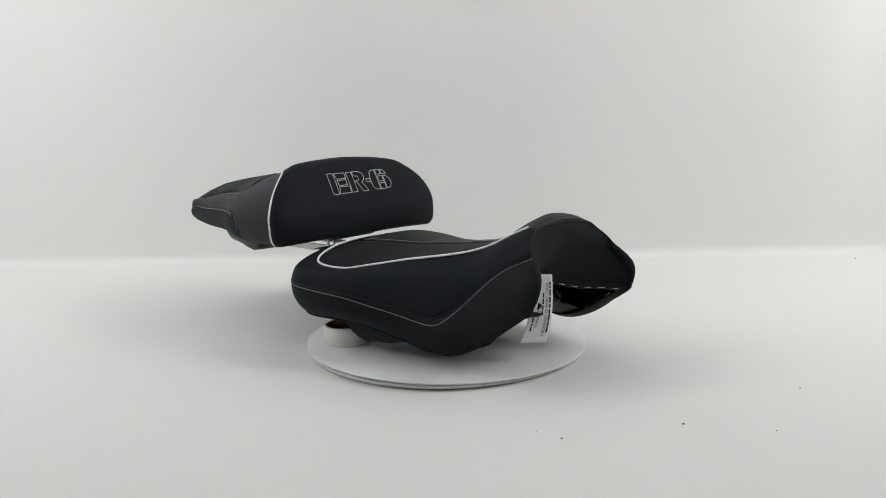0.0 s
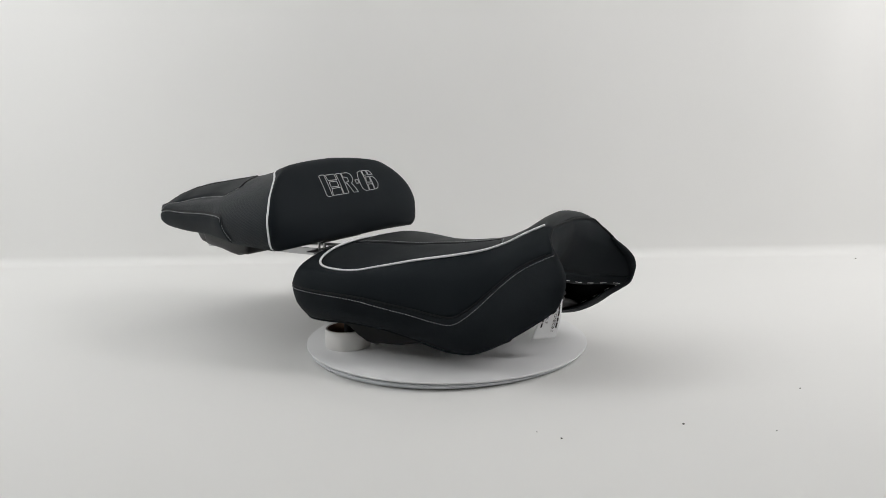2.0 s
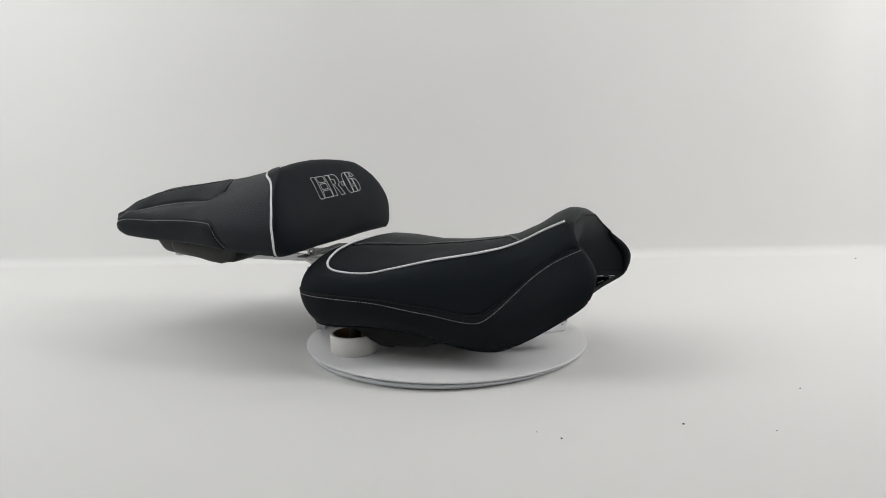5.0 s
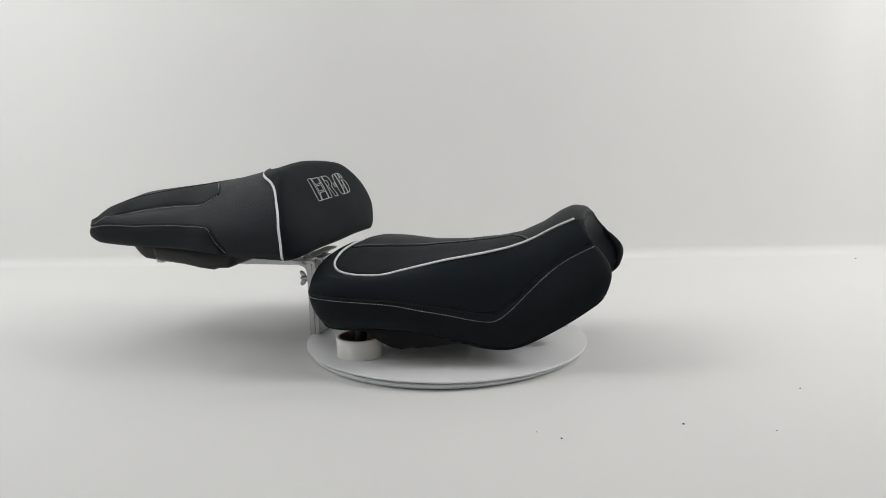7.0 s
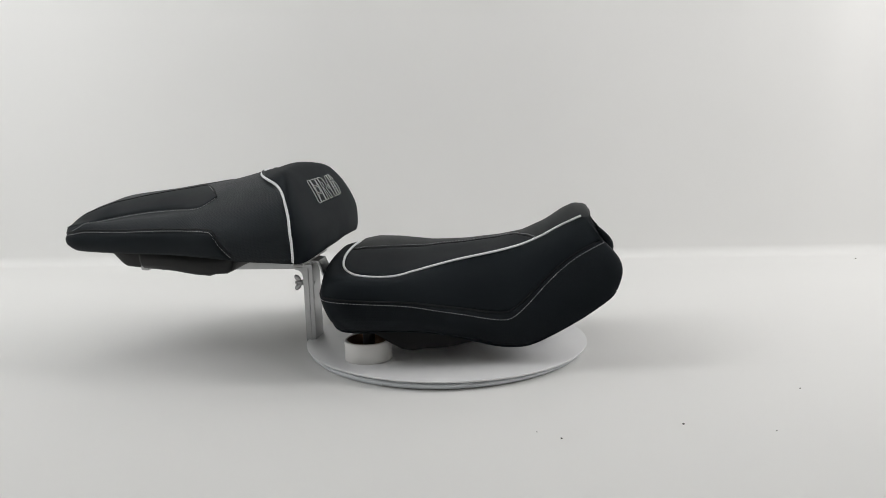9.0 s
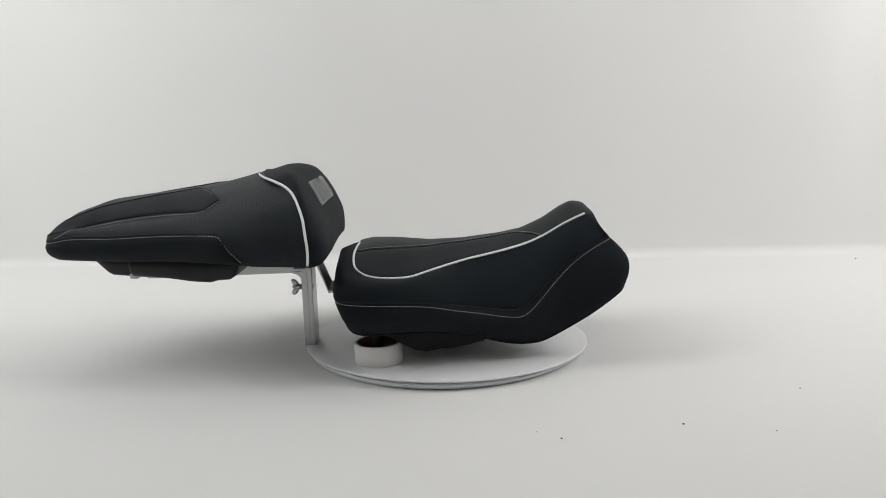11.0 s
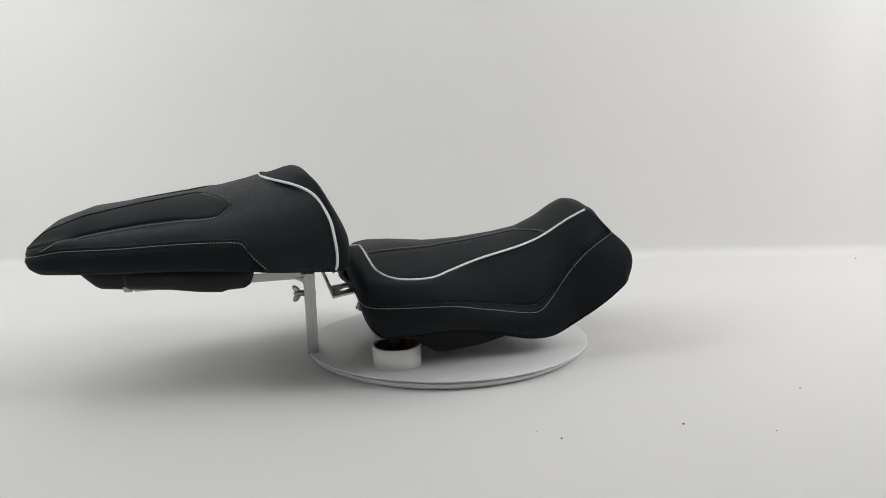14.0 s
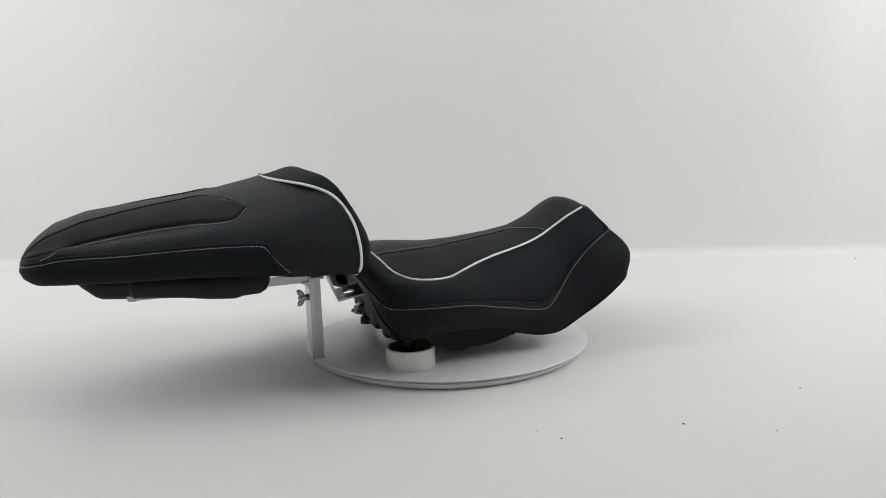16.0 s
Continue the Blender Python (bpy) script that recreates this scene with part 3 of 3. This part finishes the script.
        run = np.vstack([run[run[:, 0] < lim - .0005], cut])
        rows_low.append(around(even(run, m_pts)))
    raw = np.array(rows_low).transpose(1, 0, 2)
    puff = np.linspace(-1, 1, 9)
    low_panel = np.array([[onto(tree, [p], 0.0006 + 0.0016 * (1 - abs(u) ** 5))[0] for p, u in zip(row, puff)] for row in raw])
    sheet("lower_panel", low_panel, SUEDE, seat, "smooth black vinyl lower panel", 0.0012, at)
    # leaf-shaped inserts beside the middle of the top
    lower = even(glide([(-.3785, -.1005, .1930), (-.367, -.1095, .1965), (-.353, -.1135, .2025), (-.345, -.1125, .206), (-.331, -.1086, .2094), (-.306, -.1060, .2140), (-.259, -.1145, .2218),
                        (-.224, -.1197, .2263), (-.185, -.1302, .2299), (-.152, -.1454, .2323), (-.1417, -.1490, .2340), (-.1334, -.1480, .2369), (-.1201, -.1337, .2467)], 120), 60)
    upper = even(glide([(-.3885, -.0840, .1945), (-.3800, -.0790, .2030), (-.3701, -.0745, .2106), (-.3539, -.070, .2191), (-.3339, -.0655, .2261), (-.3136, -.0611, .2324),
                        (-.2846, -.0560, .2383), (-.2507, -.0500, .2446), (-.2156, -.0450, .2501), (-.1789, -.0430, .2564), (-.162, -.058, .2576), (-.140, -.0945, .2554),
                        (-.1275, -.1191, .2511), (-.1201, -.1337, .2467)], 120), 60)
    for sign in (1, -1):
        leaf = []
        for a, b in zip(lower, upper):
            row = []
            for k, u in enumerate(np.linspace(0, 1, 9)):
                p = (a + (b - a) * u) * np.array([1, sign, 1])
                row.append(onto(tree, [p + np.array([0, 0, .006])], 0.0004 + 0.0012 * (1 - abs(2 * u - 1) ** 5))[0])
            leaf.append(row)
        sheet("insert_panel", np.array(leaf), VINYL, seat, "smooth black vinyl leaf-shaped insert", 0.0012, at)
        up = upper * np.array([1, sign, 1])
        lo = lower * np.array([1, sign, 1])
        cord("seam_cord", [onto(tree, even(up, 160) + np.array([0, 0, .004]), 0.0008)], 0.0013, CORD, seat, shift=at)
        trim = even(np.vstack([lo[4:], up[::-1][:17]]), 300) + np.array([0, sign * -.002, 0])
        cord("stitching", dashes(onto(tree, soften(trim, 2), 0.0007)), 0.00052, THREAD, seat, "pale grey dashed stitching", 5, shift=at)
    # seam over the lower panel and its drop at the front
    keep = [p for p in seam if p[0] < -.115]
    drop = np.vstack([keep, [(-.106, -.187, .204), (-.099, -.190, .196), (-.090, -.199, .182), (-.079, -.203, .168)]])
    loop = soften(even(around(drop), 360), 2)
    cord("seam_cord", [onto(tree, loop + np.array([.001, 0, .0032]), 0.0)], 0.0012, CORD, seat, shift=at)
    cord("stitching", dashes(onto(tree, loop - np.array([0, 0, .0005]), 0.0015)), 0.00052, THREAD, seat, "pale grey dashed stitching", 5, shift=at)
    # bolster with the embroidered face
    under = [(.004 + .004 * math.cos(math.pi * k / 12 * 2) - .028 * max(0, (12 - k) / 12) ** 1.5, .170 + .013 * k / 24 - .366 * k / 24, .158 - .009 * (1 - k / 24) ** .8 + .003 * math.sin(math.pi * k / 24)) for k in range(1, 24)]
    loop = np.vstack([arch, under])
    rows, core = [], np.array([.029, 0, .200])
    for k in range(23):
        f = math.radians(90) * k / 22
        lat, fwd = math.cos(f) ** 0.48, math.sin(f) ** 0.62
        ring = []
        for p in loop:
            up = min(1.0, max(0.0, (p[2] - .205) / .066))
            up = up * up * (3 - 2 * up)
            b, z = p[1] * lat, core[2] + (p[2] - core[2]) * lat
            z += .018 * up * math.sin(2 * f) ** 0.95
            a = p[0] + (core[0] - p[0]) * fwd + (0.006 * (1 - up) * math.sin(2 * f) * min(1, -b / .08) if b < 0 else -0.002 * (b / .17) ** 2 * fwd)
            a -= 0.21 * (z - .200 + math.sqrt((z - .200) ** 2 + .0001)) * fwd
            ring.append((a, b, z))
        rows.append(ring + [ring[0]])
    face = np.array(rows)
    sheet("bolster", face, SUEDE, seat, "padded black vinyl front bolster", shift=at)
    ftree = tree_of(face)
    trail = soften(even(arch, 200), 3)
    trail[100:, 2] -= np.minimum(.0030, .0003 * np.arange(100))
    cord("piping", [trail], 0.0020, PIPING, seat, "glossy white piping", shift=at)
    embroidery(seat, ftree, at)
    # underside: closing sheet, moulded pan and its step
    def askew(rail):
        return np.vstack([rail[::-1], np.array([far_side(q) for q in rail[1:]])])
    lip = strip([askew(hem * np.array([.995, .985, 1]) + np.array([0, 0, .002])), askew(hem * np.array([1, .9, 1]) + np.array([.004, 0, .001])), askew(hem * np.array([.98, .0, 1]) + np.array([-.012, 0, .009]))], 8, 0)
    sheet("folded_hem", lip, SKIRT, seat, "folded black vinyl hem", shift=at)
    for nm, prof, wide in (("base_pan", [(-.270, .162), (-.2695, .140), (-.265, .1345), (-.207, .1330), (-.170, .1295), (-.141, .1290), (-.131, .1322), (-.110, .1345), (-.1015, .140), (-.0975, .149), (-.096, .163)], (.096, .146)),
                           ("tail_pan", [(-.338, .166), (-.329, .151), (-.312, .1370), (-.304, .1335), (-.268, .1325), (-.264, .136), (-.262, .160)], (.066, .090))):
        x0, x1, top = prof[0][0], prof[-1][0], .166
        rows = []
        for x, z in prof:
            half = wide[0] + (wide[1] - wide[0]) * (x - x0) / (x1 - x0)
            wall = [(0, top), (0, z + .016), (.0006, z + .008), (.0022, z + .0032), (.006, z + .0004), (.02, z)]
            near = [(x, -half + d, min(top, h)) for d, h in wall]
            far = [(x, .55 * half - d, min(top, h)) for d, h in wall]
            rows.append(near + far[::-1])
        sheet(nm, np.array(rows), PLASTIC, seat, "black moulded plastic pan", 0.002, at)
    bm = bmesh.new()
    slab(bm, [(x - at[0], z - at[2]) for x, z in [(-.274, .1375), (-.273, .1300), (-.262, .1295), (-.262, .1375)]], -.086, -.06, 0.0008)
    part("metal_tab", bm, STEEL, seat, "bright metal tab")
    for x, y in ((-.06, -.10), (-.06, .10)):
        bm = bmesh.new()
        rod(bm, (x - at[0], y, .147 - at[2]), (x - at[0], y, .166 - at[2]), 0.012, 0.014)
        part("rubber_foot", bm, RUBBER, seat, "black rubber mounting foot", True)
    bm = bmesh.new()
    slab(bm, [(x - at[0], z - at[2]) for x, z in [(-.10, .170), (-.10, .150), (-.02, .146), (-.004, .154), (-.004, .170)]], -.05, .05, 0.003)
    part("latch_block", bm, PLASTIC, seat, "black plastic latch block")


def embroidery(seat, tree, at):
    """Outlined figures in silver thread on the bolster's face."""
    shapes = [
        [(2, 4), (10, 0), (31, 0), (31, 106), (10, 106), (2, 98)],
        [(36, 2), (88, 2), (88, 30), (42, 30)], [(42, 37), (84, 37), (84, 63), (42, 63)], [(42, 70), (92, 70), (92, 104), (36, 104)],
        [(97, 2), (124, 2), (124, 104), (97, 104)],
        [(128, 2), (160, 2), (176, 12), (179, 32), (172, 48), (160, 56), (181, 104), (154, 104), (136, 56), (128, 50), (148, 46), (150, 26), (128, 22)],
        [(187, 43), (204, 43), (204, 61), (187, 61)],
        [(236, 2), (246, 2), (246, 104), (226, 104), (212, 92), (209, 70), (211, 30), (220, 8)],
        [(250, 2), (274, 2), (274, 26), (250, 26)], [(252, 36), (276, 36), (276, 64), (252, 64)], [(250, 74), (278, 74), (278, 104), (250, 104)],
        [(279, 2), (292, 6), (304, 26), (279, 26)],
        [(281, 36), (300, 40), (312, 56), (313, 80), (303, 98), (283, 104)],
    ]
    wide, high = 0.141, 0.0345
    for pts in shapes:
        ring = []
        for (x0, y0), (x1, y1) in zip(pts, pts[1:] + pts[:1]):
            for k in range(5):
                x, y = x0 + (x1 - x0) * k / 5, y0 + (y1 - y0) * k / 5
                b = -.0690 + wide * x / 315
                z = .2645 - high * y / 106
                hit, normal, _, _ = tree.ray_cast(Vector((.3, b, z)), Vector((-1, 0, 0)))
                ring.append(np.array(hit) + np.array([0.0004, 0, 0]))
        cord("embroidery", [np.array(ring)], 0.00062, SILVER, seat, "silver thread embroidered outline", 5, True, at)


pillion_seat()


# ---- steel stand, tape roll ----
def steel_stand():
    base = (-0.02, -0.037, 0.0)
    stand = thing("steel_stand", base, "zinc-plated steel bracket stand holding up the pillion seat", "bracket stand")
    # upright channel, open at the back
    bm = bmesh.new()
    box(bm, -.0085, .0080, .0037, .0063, 0, .1275, .0007)
    box(bm, -.0014, .0012, .0022, .0040, .002, .122, .0005)
    part("web", bm, STEEL, stand, "grooved galvanised steel face of the post")
    for x in (-.0085, .0055):
        bm = bmesh.new()
        box(bm, x, x + .0025, .0064, .0460, 0, .1275, .0007)
        for v in bm.verts:
            if x < 0 and v.co.y > .04 and v.co.z < .05:
                v.co.z += .024
        part("flange", bm, STEEL, stand, "flat galvanised steel side of the post")
    bm = bmesh.new()
    arc = [(-.0205 + .012 * math.sin(k * math.pi / 16), .1070 + .012 * math.cos(k * math.pi / 16)) for k in range(9)]
    slab(bm, [(-.0205, .1215)] + arc + [(-.0083, .1215)], .0037, .0080, 0)
    part("gusset", bm, STEEL, stand, "rounded steel corner under the arm")
    # arm under the pillion seat
    bm = bmesh.new()
    slab(bm, [(-.25, .1180), (-.25, .1290), (-.004, .1320), (.004, .1325), (.0085, .1290), (.0085, .119), (.004, .1195)], .008, .0125, .0007)
    part("arm", bm, STEEL, stand, "horizontal steel arm")
    bm = bmesh.new()
    slab(bm, [(-.12, .1255), (-.12, .1285), (.002, .1320), (.002, .1290)], .052, .074, .0007)
    part("arm", bm, STEEL, stand, "horizontal steel arm")
    bm = bmesh.new()
    box(bm, -.012, .006, -.040, .100, .1328, .1360, .0006)
    part("cross_arm", bm, STEEL, stand, "flat steel cross arm")
    bm = bmesh.new()
    for x0, x1, y0, y1, z0, z1 in ((-.001, .003, -.022, -.019, .136, .152), (-.001, .003, -.009, -.006, .136, .152), (-.001, .003, -.019, -.009, .149, .152)):
        box(bm, x0, x1, y0, y1, z0, z1, .0005)
    part("latch_loop", bm, STEEL, stand, "square steel latch loop")
    # bent strip with an oblong hole that reaches to the other seat
    def tilt(bm):
        """The strip leans: its far side stands higher towards the foot."""
        for v in bm.verts:
            v.co.z += max(0, .134 - v.co.z) / .046 * (v.co.y - .002) * .20
        return bm
    bm = bmesh.new()
    slab(bm, [(.008, .1350), (.020, .1335), (.0345, .0895), (.0330, .0862), (.0178, .1308), (.0075, .1320)], .002, .043, .0006)
    part("slotted_strip", tilt(bm), STEEL, stand, "bent steel strip running down from the arm")
    bm = bmesh.new()
    rings = []
    for dz in (0, -.0030):
        for kind in (0, 1):
            row = []
            for k in range(32):
                c, d = math.cos(2 * math.pi * k / 32), math.sin(2 * math.pi * k / 32)
                if kind == 0:
                    g = max(abs(c), abs(d))
                    u, v = 0.5 + 0.5 * c / g, 0.5 + 0.5 * d / g
                else:
                    u, v = 0.50 + 0.21 * math.copysign(abs(c) ** 0.7, c), 0.52 + 0.15 * math.copysign(abs(d) ** 0.8, d)
                row.append(bm.verts.new((.0335 + .040 * u, .002 + .041 * v, .0893 + .0065 * u + dz)))
            rings.append(row)
    for a, b in ((0, 1), (1, 3), (3, 2), (2, 0)):
        for k in range(32):
            bm.faces.new((rings[a][k], rings[a][(k + 1) % 32], rings[b][(k + 1) % 32], rings[b][k]))
    part("slotted_foot", tilt(bm), STEEL, stand, "flat steel foot with an oblong hole")
    # wing nut
    bm = bmesh.new()
    rod(bm, (-.0085, .014, .096), (-.0215, .014, .096), .0048, .0040)
    rod(bm, (-.0085, .014, .096), (-.0245, .014, .096), .0022)
    for sz in (-1, 1):
        m = Matrix.Translation((-.0205, .014, .096 + sz * .0068)) @ Matrix.Rotation(radians(-sz * 40), 4, "Y") @ Matrix.Diagonal((.0044, .0024, .0072, 1))
        bmesh.ops.create_uvsphere(bm, u_segments=12, v_segments=8, radius=1, matrix=m)
    part("wing_nut", bm, STEEL, stand, "zinc-plated wing nut on a bolt", True)
    bm = bmesh.new()
    rod(bm, (-.0075, .014, .096), (.009, .014, .096), .0028)
    rod(bm, (-.006, .014, .096), (-.001, .014, .096), .006, .006, 6)
    part("bolt", bm, STEEL, stand)


steel_stand()


def tape_roll():
    base = (0.0955, -0.1245, 0.0033)
    roll = thing("tape_roll", base, "roll of white adhesive tape standing as a spacer", "tape roll")

    def ring(r0, r1, z0, z1, sides=56):
        bm = bmesh.new()
        prof = [(r0, z0), (r1 - .0006, z0), (r1, z0 + .0006), (r1, z1 - .0006), (r1 - .0006, z1), (r0, z1)]
        rs = [[bm.verts.new((r * math.cos(2 * math.pi * k / sides), r * math.sin(2 * math.pi * k / sides), z)) for k in range(sides)] for r, z in prof]
        for a, b in zip(rs, rs[1:] + rs[:1]):
            for k in range(sides):
                bm.faces.new((a[k], a[(k + 1) % sides], b[(k + 1) % sides], b[k]))
        return bm
    part("tape", ring(.0312, .0352, 0, .0300), PAPER_TAPE, roll, "white tape winding", True)
    part("cardboard_core", ring(.0292, .0311, .0002, .0297), CARD, roll, "brown cardboard core", True)


tape_roll()


def floor_specks():
    """Bits of grit on the backdrop."""
    for x, y, r in SPECKS:
        bm = bmesh.new()
        bmesh.ops.create_icosphere(bm, subdivisions=1, radius=r)
        for v in bm.verts:
            v.co *= random.uniform(0.7, 1.2)
            v.co.z *= 0.5
        me = bpy.data.meshes.new("grit_speck")
        bm.to_mesh(me)
        bm.free()
        me.materials.append(SPECK)
        ob = tagged(new("grit_speck", me), "tiny dark speck of grit on the white backdrop", "speck", "specks on the backdrop")
        ob.location = (x, y, r * 0.35)


SPECKS = [(0.2779, -0.3529, 0.0016), (0.1282, -0.3839, 0.0018), (0.4644, -0.2497, 0.0013), (0.3769, -0.3793, 0.001), (0.1023, -0.3633, 0.0008), (0.9887, 0.5835, 0.0019)]
floor_specks()


def motions():
    """Everything on the plate turns with it about its upright axis."""
    for ob, base in RIDING:
        rows = []
        for k in range(33):
            t = k * 0.5
            rows.append((t, pose(0, 0, 0, 0, 0, TURN_RATE * t) @ SEAT_SPACE @ pose(*base)))
        walk(ob, rows)


motions()
